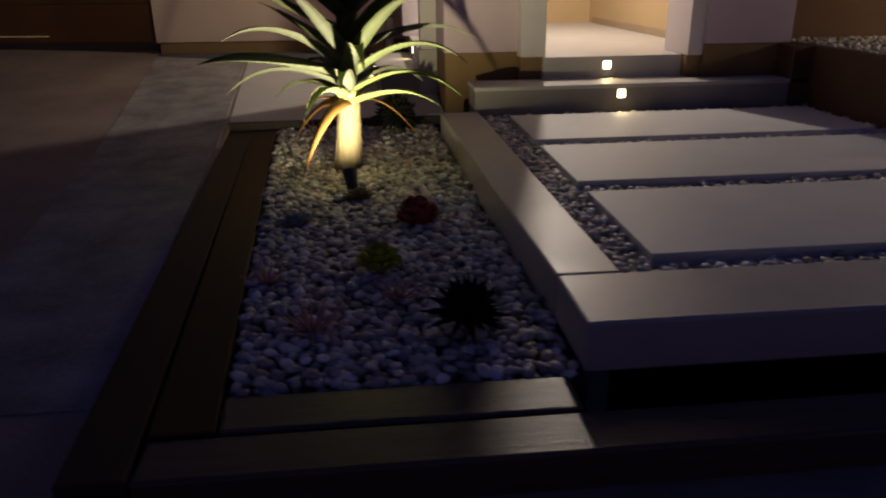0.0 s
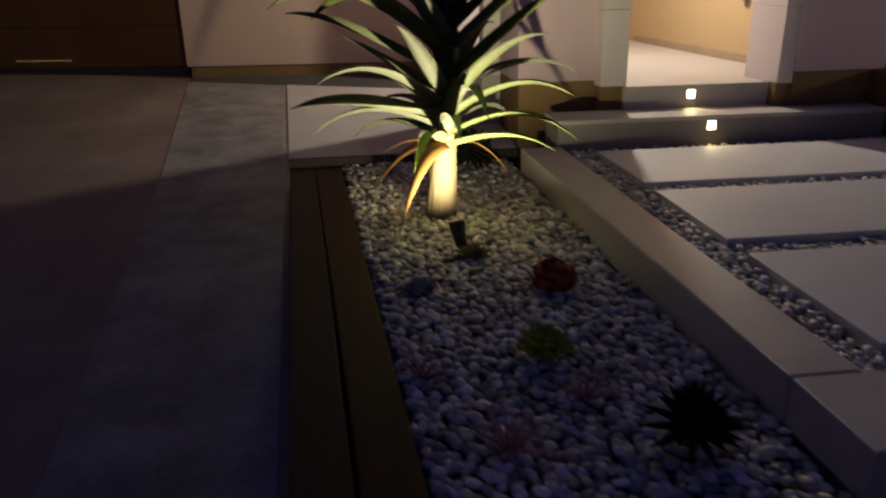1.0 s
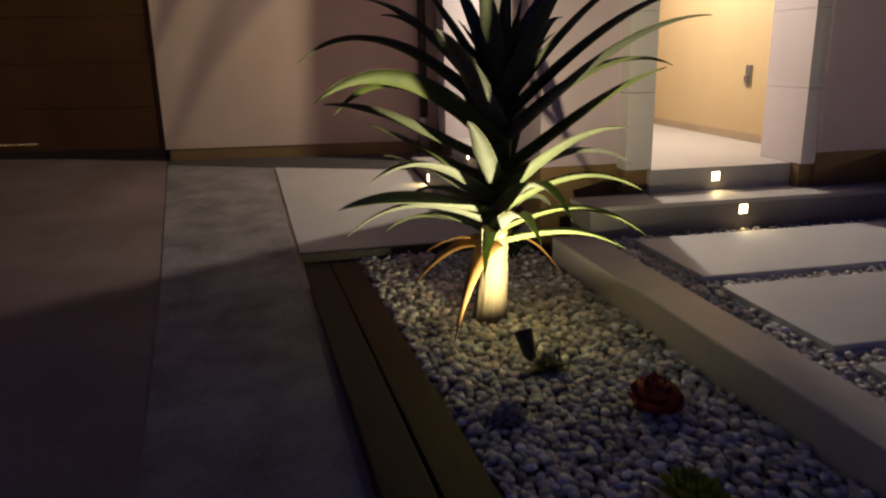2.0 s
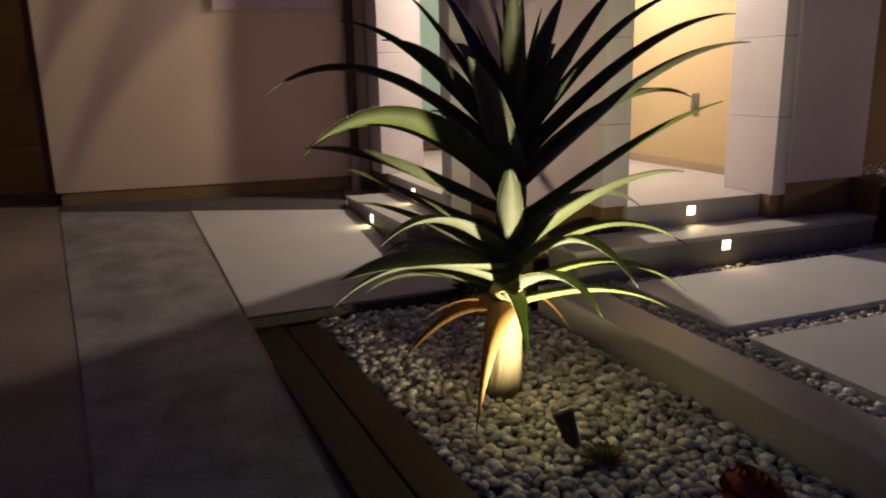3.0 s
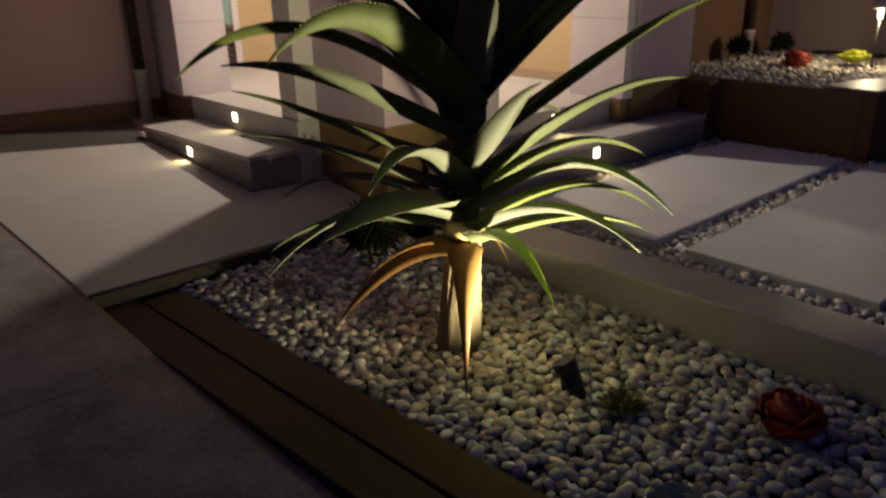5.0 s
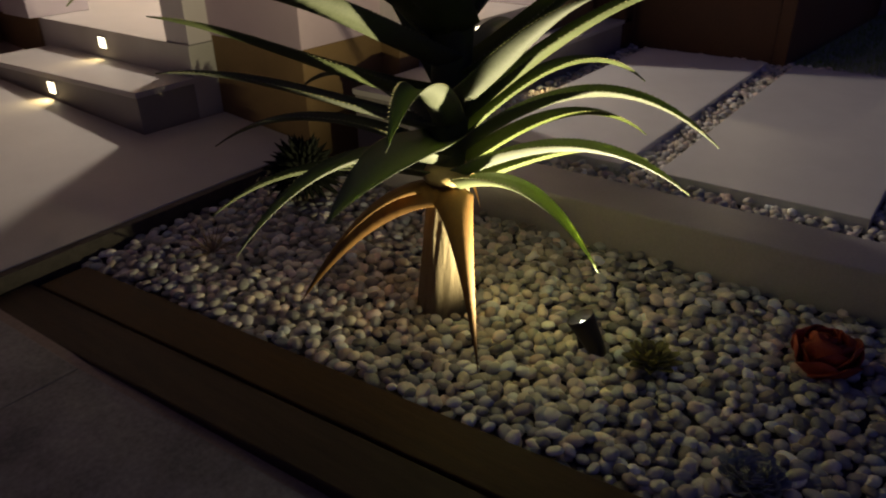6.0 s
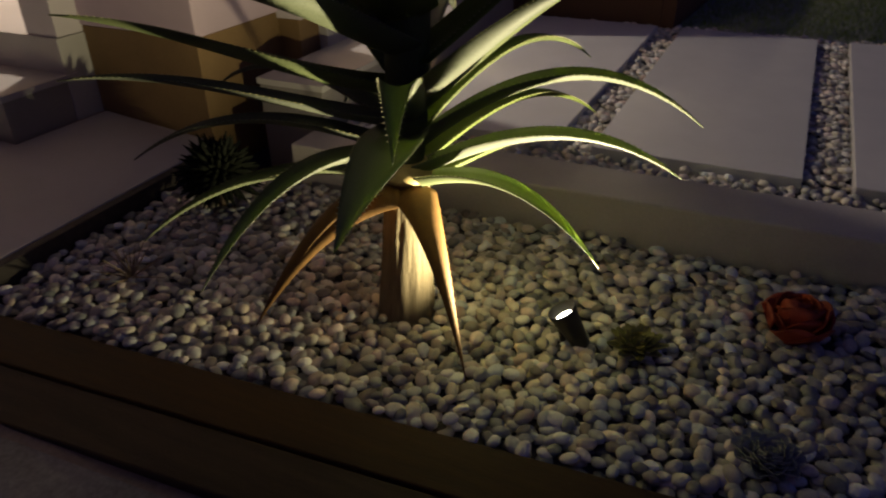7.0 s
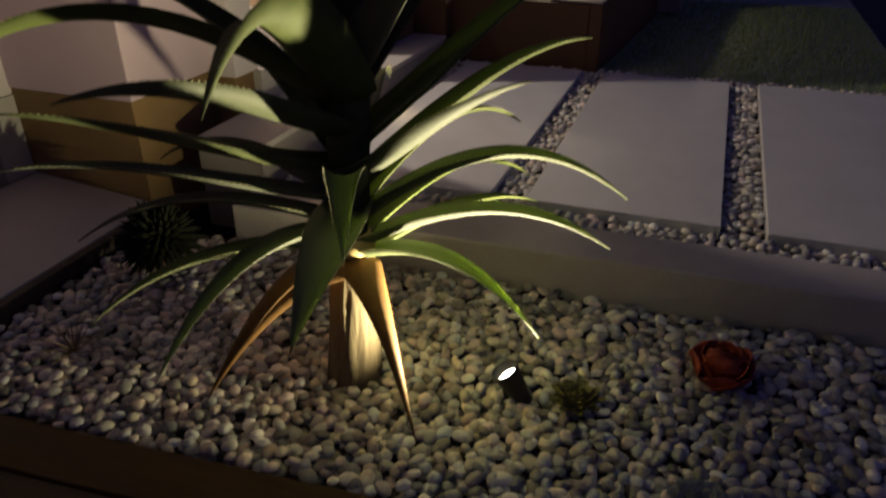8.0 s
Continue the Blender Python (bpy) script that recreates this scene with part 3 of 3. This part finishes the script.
under("leaf_base", lathe([(0.060, 0.0), (0.088, 0.012), (0.092, 0.030), (0.074, 0.062), (0.050, 0.075)], 24, None, tuple(axis(0.305))), M_NECK, "cream coloured clasping leaf base")


def leaf(z, tip, rise, width, thick=0.022, twist=0.0):
    """A leaf from height z of the stem to its tip; rise lifts the middle of its arch."""
    a, tip = axis(z), Vector(tip)
    out = Vector((tip.x - a.x, tip.y - a.y, 0))
    out.normalize()
    base = a + out * 0.030
    mid = base.lerp(tip, 0.5)
    blade, spines = leaf_mesh(base, mid + Vector((0, 0, rise)), tip, width, thick, True, 18, twist)
    ob = under("leaf", blade, M_LEAF)
    spines.transform(Matrix.Translation(-AXIS_LOW))
    part("teeth", spines, M_TOOTH, ob, "pale horny teeth along the margins")["kind"] = "stuff"


# lower whorl
leaf(0.31, (-1.50, 3.545, 0.28), 0.19, 0.088)
leaf(0.29, (-0.69, 3.75, 0.32), 0.10, 0.085)
leaf(0.34, (-1.81, 4.86, 0.22), 0.15, 0.085)
leaf(0.35, (-1.27, 3.40, 0.47), 0.18, 0.100)
leaf(0.35, (-0.54, 3.82, 0.36), 0.22, 0.090)
leaf(0.40, (-2.077, 4.376, 0.327), 0.22, 0.095)
leaf(0.40, (-0.69, 4.85, 0.29), 0.18, 0.080)
leaf(0.42, (-1.64, 5.022, 0.393), 0.17, 0.080)
leaf(0.44, (-1.13, 3.38, 0.57), 0.29, 0.105)
leaf(0.53, (-1.98, 3.88, 0.71), 0.21, 0.118)
leaf(0.48, (-2.14, 3.93, 0.575), 0.03, 0.155, 0.022, -0.7)
leaf(0.47, (-0.49, 3.87, 0.55), 0.25, 0.090)
leaf(0.49, (-1.16, 5.07, 0.49), 0.18, 0.085)
leaf(0.51, (-1.78, 5.09, 0.68), 0.00, 0.085)
# middle whorls
leaf(0.55, (-0.79, 3.58, 0.96), 0.10, 0.130)
leaf(0.61, (-0.32, 4.50, 0.63), 0.19, 0.111)
leaf(0.62, (-1.88, 4.91, 0.90), -0.06, 0.120, 0.022, 0.4)
leaf(0.59, (-1.56, 3.59, 1.02), -0.02, 0.123)
leaf(0.65, (-0.79, 5.07, 0.94), 0.12, 0.124)
leaf(0.69, (-0.61, 3.59, 1.23), -0.00, 0.150)
leaf(0.74, (-2.16, 4.38, 1.06), 0.03, 0.150, 0.022, 0.6)
leaf(0.77, (-1.32, 5.10, 1.16), 0.14, 0.130)
leaf(0.82, (-2.08, 4.98, 0.95), 0.41, 0.155, 0.022, 0.4)
leaf(0.84, (-2.22, 3.99, 1.09), 0.33, 0.195, 0.022, 0.9)
leaf(0.86, (-0.23, 3.87, 1.47), 0.16, 0.163)
leaf(0.86, (-0.22, 4.25, 1.22), 0.25, 0.137)
leaf(0.90, (-1.68, 3.68, 1.42), 0.04, 0.150)
# upper whorls
leaf(0.98, (-2.28, 4.76, 1.27), 0.41, 0.163)
leaf(0.98, (-0.23, 3.97, 1.60), 0.16, 0.156)
leaf(1.00, (-1.86, 4.15, 1.50), 0.16, 0.150)
leaf(1.01, (-0.64, 4.89, 1.51), 0.12, 0.137)
leaf(1.04, (-1.91, 4.65, 1.61), 0.13, 0.143)
leaf(1.06, (-0.52, 3.99, 1.69), 0.13, 0.137)
leaf(1.06, (-1.22, 4.98, 1.52), 0.11, 0.137)
leaf(1.08, (-1.00, 3.74, 1.70), 0.00, 0.137)
leaf(1.12, (-1.66, 4.42, 1.71), 0.01, 0.124)
leaf(1.13, (-1.45, 3.79, 1.69), 0.00, 0.124)
leaf(1.14, (-0.84, 4.46, 1.73), 0.01, 0.124)
leaf(1.16, (-1.41, 4.66, 1.76), -0.00, 0.117)
# young leaves of the crown
rng = random.Random(11)
for k in range(18):
    a = k * 2.399
    lift = 0.24 + 0.16 * (k / 18)
    reach = 0.30 - 0.014 * k
    z = 1.17 + 0.007 * k
    c = axis(z)
    leaf(z, (c.x + reach * math.cos(a), c.y + reach * math.sin(a), z + lift + rng.uniform(-0.03, 0.03)), -0.02, 0.066, 0.012)


def dry_leaf(z, tip, rise, width, twist):
    a, tip = axis(z), Vector(tip)
    out = Vector((tip.x - a.x, tip.y - a.y, 0)).normalized()
    base = a + out * 0.055
    mid = base.lerp(tip, 0.45)
    blade, none = leaf_mesh(base, mid + Vector((0, 0, rise)), tip, width, 0.006, False, 16, twist, True, 0.0)
    none.free()
    under("dry_leaf", blade, M_DRY, "withered orange leaf hanging from the neck")


dry_leaf(0.29, (-1.575, 3.895, -0.175), 0.20, 0.160, 0.25)
dry_leaf(0.28, (-1.64, 4.40, 0.19), 0.11, 0.050, 0.2)
dry_leaf(0.29, (-1.70, 4.58, -0.09), 0.19, 0.210, 0.8)
dry_leaf(0.28, (-0.76, 4.44, -0.04), 0.20, 0.055, 0.3)


# ---- small plants ----
def rosette(at, radius, rows, material, label, category, lift=0.5, seed=1, width=0.5, open_=0.9, tall=1.0):
    """A rosette of cupped petals, outer rows flatter than the inner."""
    r = random.Random(seed)
    t = thing("succulent", at, label, category)
    for row in range(rows):
        f = row / max(1, rows - 1)
        count = max(4, int(9 - 4 * f))
        for k in range(count):
            a = 2 * math.pi * (k + 0.5 * (row % 2)) / count + r.uniform(-0.12, 0.12)
            tiltv = (0.15 + 1.15 * f) * lift * 2 * open_
            ln = radius * (1 - 0.55 * f) * r.uniform(0.88, 1.08)
            d = Vector((math.cos(a) * math.cos(min(tiltv, 1.45)), math.sin(a) * math.cos(min(tiltv, 1.45)), math.sin(min(tiltv, 1.45))))
            b = Vector((0, 0, 0.012 + 0.015 * f))
            bm = bmesh.new()
            side = Vector((-math.sin(a), math.cos(a), 0))
            up = side.cross(d)
            if up.z < 0:
                up = -up
            prev = None
            for j in range(6):
                s = j / 5
                w = radius * width * math.sin(math.pi * (0.12 + 0.80 * s)) * (1 - 0.35 * f)
                p = b + d * ln * s + up * (ln * 0.22 * s * s)
                row_v = [bm.verts.new(p + side * w * u * 0.5 + up * (0.35 * w * u * u) + up * (-0.03 * radius if lay else 0)) for lay in (0, 1) for u in (-1, -0.5, 0, 0.5, 1)]
                if prev:
                    for i in range(4):
                        bm.faces.new((prev[i], prev[i + 1], row_v[i + 1], row_v[i]))
                        bm.faces.new((prev[5 + i], row_v[5 + i], row_v[6 + i], prev[6 + i]))
                    bm.faces.new((prev[0], row_v[0], row_v[5], prev[5]))
                    bm.faces.new((prev[4], prev[9], row_v[9], row_v[4]))
                prev = row_v
            bm.transform(Matrix.Diagonal((1, 1, tall, 1)))
            part("petal", bm, material, t, "", True)
    return t


def rose(at, radius, material, label, seed):
    """A ball of overlapping curled petals, open at the top."""
    r = random.Random(seed)
    t = thing("succulent", at, label, "succulent")
    for layer, count in enumerate((6, 6, 5, 5, 4, 3)):
        rad = radius * (1.0 - 0.15 * layer)
        top = 1.38 - 0.20 * layer
        for k in range(count):
            mid = 2 * math.pi * (k + 0.5 * (layer % 2)) / count + r.uniform(-0.15, 0.15)
            half = math.pi / count * 1.35
            tip = top + r.uniform(-0.22, 0.22)
            swirl = 0.8 + r.uniform(-0.3, 0.3)
            grow = rad * r.uniform(0.88, 1.10)
            curl = r.uniform(0.10, 0.28)
            bm = bmesh.new()
            grid = []
            for j in range(7):
                v = j / 6
                polar = 2.7 + (tip - 2.7) * v
                lip = 1.0 + curl * max(0.0, v - 0.60) / 0.40
                width = half * math.sin(math.pi * (0.18 + 0.60 * v)) ** 0.6
                row = []
                for i in range(7):
                    u = i / 3 - 1
                    a = mid + u * width + swirl * v
                    rr = grow * lip * (1 - 0.05 * (1 - u * u)) * (1 + 0.03 * math.sin(5 * a + layer))
                    pol = polar + 0.22 * u * u * v
                    row.append(Vector((rr * math.sin(pol) * math.cos(a), rr * math.sin(pol) * math.sin(a), radius * (0.80 + 0.07 * layer) + rr * math.cos(pol) * 1.05)))
                grid.append(row)
            centre = Vector((0, 0, radius * 0.80))
            sheets = [[[bm.verts.new(p + (p - centre).normalized() * off) for p in row] for row in grid] for off in (0.0, -0.0035)]
            for g in sheets:
                for j in range(6):
                    for i in range(6):
                        bm.faces.new((g[j][i], g[j][i + 1], g[j + 1][i + 1], g[j + 1][i]))
            o, n = sheets
            rim = [(0, i) for i in range(7)] + [(j, 6) for j in range(1, 7)] + [(6, i) for i in range(5, -1, -1)] + [(j, 0) for j in range(5, 0, -1)]
            for (j0, i0), (j1, i1) in zip(rim, rim[1:] + rim[:1]):
                bm.faces.new((o[j0][i0], n[j0][i0], n[j1][i1], o[j1][i1]))
            part("petal", bm, material, t, "", True)
    return t


def spiky(at, radius, count, material, label, category, seed=2, width=0.012, low=0.1, stem=0.0):
    """A tuft of narrow pointed leaves in all directions."""
    r = random.Random(seed)
    t = thing("spiky_plant", at, label, category)
    for k in range(count):
        a, e = 2.399 * k, low + (1.35 - low) * (k / count) ** 0.8
        ln = radius * r.uniform(0.8, 1.1)
        d = Vector((math.cos(a) * math.cos(e), math.sin(a) * math.cos(e), math.sin(e)))
        bend = Vector((0, 0, -0.12 * radius))
        pts = [d * ln * s + bend * s * s for s in (0.05, 0.35, 0.7, 1.0)]
        part("blade", tube([tuple(p) for p in pts], [width, width * 0.95, width * 0.6, 0.0015], 5), material, t, "", True)
    if stem:
        part("stem", tube([(0, 0, -stem), (0.01, 0, -stem / 2), (0, 0, 0)], [0.016, 0.014, 0.016], 8), M_STRAW, t, "", True)
    return t


rose((-0.89, 3.01, -0.195), 0.100, M_RED, "dark red rose-shaped succulent on the gravel", 3)
rosette((-1.10, 2.33, -0.19), 0.12, 6, M_LIME, "lime green rosette succulent on the gravel", "succulent", 0.7, 4, 0.6, 0.9, 1.35)
rosette((-1.535, 3.04, -0.195), 0.095, 7, M_GREYGREEN, "grey green rosette succulent among the pebbles", "succulent", 0.42, 5, 0.85)
rosette((-1.20, 3.46, -0.192), 0.10, 7, M_OLIVE, "low olive rosette plant beside the spotlight", "succulent", 0.55, 6, 0.42)
spiky((-0.79, 1.69, -0.10), 0.16, 76, M_DARKPLANT, "dark spiky plant on the gravel", "spiky plant", 7, 0.016, -0.3, 0.11)
spiky((-0.90, 5.40, -0.03), 0.20, 190, M_DARKPLANT, "dark bushy plant at the back of the bed", "bushy plant", 8, 0.022, -0.7, 0.17)
spiky((-1.36, 1.76, -0.20), 0.20, 24, M_PINK, "wispy pinkish withered plant on the gravel", "small plant", 9, 0.006, 0.25)
spiky((-1.59, 2.27, -0.20), 0.13, 18, M_PINK, "wispy pinkish withered plant beside the timber", "small plant", 10, 0.006, 0.3)
spiky((-1.03, 2.02, -0.20), 0.17, 16, M_PINK, "wispy pinkish plant beside the lime rosette", "small plant", 19, 0.005, 0.5)
spiky((-1.55, 5.30, -0.18), 0.17, 26, M_STRAW, "dry straw-coloured wiry plant on the gravel", "dry plant", 12, 0.003, 0.2)
hose = thing("drip_hose", (5.08, 5.55, 0.47), "thin black drip hose lying on the planter pebbles", "hose")
part("tube", tube([(0.0, 0, 0.02), (0.02, -0.12, 0.03), (0.03, -0.3, 0.028), (0.02, -0.5, 0.025), (0.03, -0.7, 0.02)], 0.011, 8), M_BLACK, hose, "", True)
# raised planter
spiky((4.05, 5.85, 0.60), 0.15, 70, M_DARKPLANT, "dark round-headed spiky plant on a short stem", "spiky plant", 13, 0.017, -0.7, 0.16)
spiky((4.62, 5.68, 0.60), 0.15, 84, M_DARKPLANT, "dark bushy plant in the raised planter", "spiky plant", 14, 0.019, -0.7, 0.15)
rose((3.95, 5.22, 0.45), 0.105, M_RED, "bright red rose-shaped succulent in the raised planter", 15)
rosette((4.24, 4.83, 0.48), 0.15, 5, M_LIME, "lime green rosette succulent in the raised planter", "succulent", 0.75, 16, 1.0, 0.9, 1.0)


# ---- pebbles ----
def pebble_shape(seed, levels=2):
    r = random.Random(seed)
    bm = bmesh.new()
    bmesh.ops.create_icosphere(bm, subdivisions=levels, radius=1.0)
    sx, sy, sz = r.uniform(1.05, 1.40), r.uniform(0.82, 1.0), r.uniform(0.50, 0.76)
    off = Vector((r.uniform(0, 50), r.uniform(0, 50), r.uniform(0, 50)))
    for v in bm.verts:
        k = 1 + 0.15 * noise.noise(v.co * 1.1 + off)
        v.co = Vector((v.co.x * sx * k, v.co.y * sy * k, v.co.z * sz * k))
    return bm


def shape_set(levels):
    out = []
    for q in range(12):
        bm = pebble_shape(q, levels)
        bm.verts.index_update()
        out.append((np.array([v.co[:] for v in bm.verts]), [[v.index for v in f.verts] for f in bm.faces]))
        bm.free()
    return out


COARSE, FINE = shape_set(1), shape_set(2)


def scatter(name, spots, material, label, SHAPES=COARSE):
    verts, faces, count = [], [], 0
    r = random.Random(len(spots))
    for x, y, z, size in spots:
        co, fc = SHAPES[r.randrange(len(SHAPES))]
        m = Euler((r.uniform(-0.38, 0.38), r.uniform(-0.38, 0.38), r.uniform(0, 6.28))).to_matrix()
        verts.append(co @ np.array(m).T * size + np.array((x, y, z)))
        faces.extend([i + count for i in f] for f in fc)
        count += len(co)
    me = bpy.data.meshes.new(name)
    me.from_pydata(np.concatenate(verts).tolist(), [], faces)
    for p in me.polygons:
        p.use_smooth = True
    me.materials.append(material)
    ob = new(name, me)
    return tagged(ob, label, "pebbles", "", "stuff")


def spread(inside, x0, x1, y0, y1, z, gap, seed, size=(0.32, 0.64)):
    r = random.Random(seed)
    out = []
    y, row = y0, 0
    while y < y1:
        x = x0 + (gap / 2 if row % 2 else 0)
        while x < x1:
            px, py = x + r.uniform(-0.38, 0.38) * gap, y + r.uniform(-0.38, 0.38) * gap
            if inside(px, py):
                s = gap * r.uniform(*size)
                out.append((px, py, z + r.uniform(-0.010, 0.012), s))
            x += gap
        y += gap * 0.88
        row += 1
    return out


def bed_left(y):
    return -1.600 - 0.0745 * (y - 1.145)


def in_bed(x, y):
    if not (1.37 < y < 5.70 + 0.03 * (x + 1.9)):
        return False
    if not (bed_left(y) + 0.02 < x < -0.455 - 0.0295 * (y - 1.775)):
        return False
    return math.hypot(x + 1.285, y - 4.255) > 0.10


bed_spots = spread(in_bed, -2.00, -0.43, 1.37, 5.76, -0.185, 0.046, 1, (0.38, 0.60))
near = [p for p in bed_spots if -1.69 < p[0] < -1.07 and 3.45 < p[1] < 4.45][:300]
chosen = set(near)
scatter("gravel", [p for p in bed_spots if p not in chosen], M_PEB_STUFF, "rounded grey and beige river pebbles in the bed", FINE)
low = spread(in_bed, -2.00, -0.43, 1.37, 5.76, -0.206, 0.050, 2)
scatter("gravel_under", low, M_PEB_STUFF, "rounded river pebbles under the top layer")


def in_joint(x, y):
    if not (1.79 < y < 5.25 and -0.170 - 0.0126 * (y - 1.775) < x < 2.69):
        return False
    if -0.012 < x < 2.512:
        for ya, yb in SLABS:
            if ya - 0.010 < y < yb + 0.010:
                return False
    return True


scatter("joint_pebbles", spread(in_joint, -0.22, 2.69, 1.79, 5.26, -0.042, 0.047, 3) + spread(in_joint, -0.22, 2.69, 1.79, 5.26, -0.064, 0.048, 4), M_PEB_PALE, "grey pebbles filling the joints round the slabs")
scatter("planter_pebbles", spread(lambda x, y: y > 4.15 - 0.083 * (x - 2.622), 2.73, 5.14, 3.95, 6.06, 0.45, 0.055, 5), M_PEB_STUFF, "pale pebbles covering the raised planter")

# turf
rg = random.Random(21)
gv, gf = [], []
for k in range(20000):
    x, y = rg.uniform(2.70, 6.2), rg.uniform(1.80, 4.02)
    if y > 4.02 - 0.083 * (x - 2.622):
        continue
    a, h, lean = rg.uniform(0, 6.28), rg.uniform(0.025, 0.05), rg.uniform(-0.02, 0.02)
    c, s = math.cos(a) * 0.003, math.sin(a) * 0.003
    n = len(gv)
    gv += [(x - c, y - s, -0.046), (x + c, y + s, -0.046), (x + lean, y + rg.uniform(-0.02, 0.02), -0.046 + h)]
    gf.append((n, n + 1, n + 2))
me = bpy.data.meshes.new("turf")
me.from_pydata(gv, [], gf)
me.materials.append(M_GRASS)
tagged(new("turf", me), "short green lawn turf beside the slabs", "grass", "", "stuff")

# single pebbles round the foot of the aloe
pebble_set = thing("gravel_patch", (0, 0, 0), "single rounded pebbles round the foot of the aloe", "pebbles")
PEB_MESH = []
for q in range(12):
    bm = pebble_shape(100 + q, 2)
    me = bpy.data.meshes.new("pebble")
    bm.to_mesh(me)
    bm.free()
    for p in me.polygons:
        p.use_smooth = True
    me.materials.append(M_PEB)
    PEB_MESH.append(me)
rp_ = random.Random(5)
for x, y, z, size in near:
    ob = new("pebble", PEB_MESH[rp_.randrange(12)])
    ob.matrix_world = pose(x, y, z, rp_.uniform(-25, 25), rp_.uniform(-25, 25), rp_.uniform(0, 360)) @ Matrix.Scale(size, 4)
    ob.parent = pebble_set
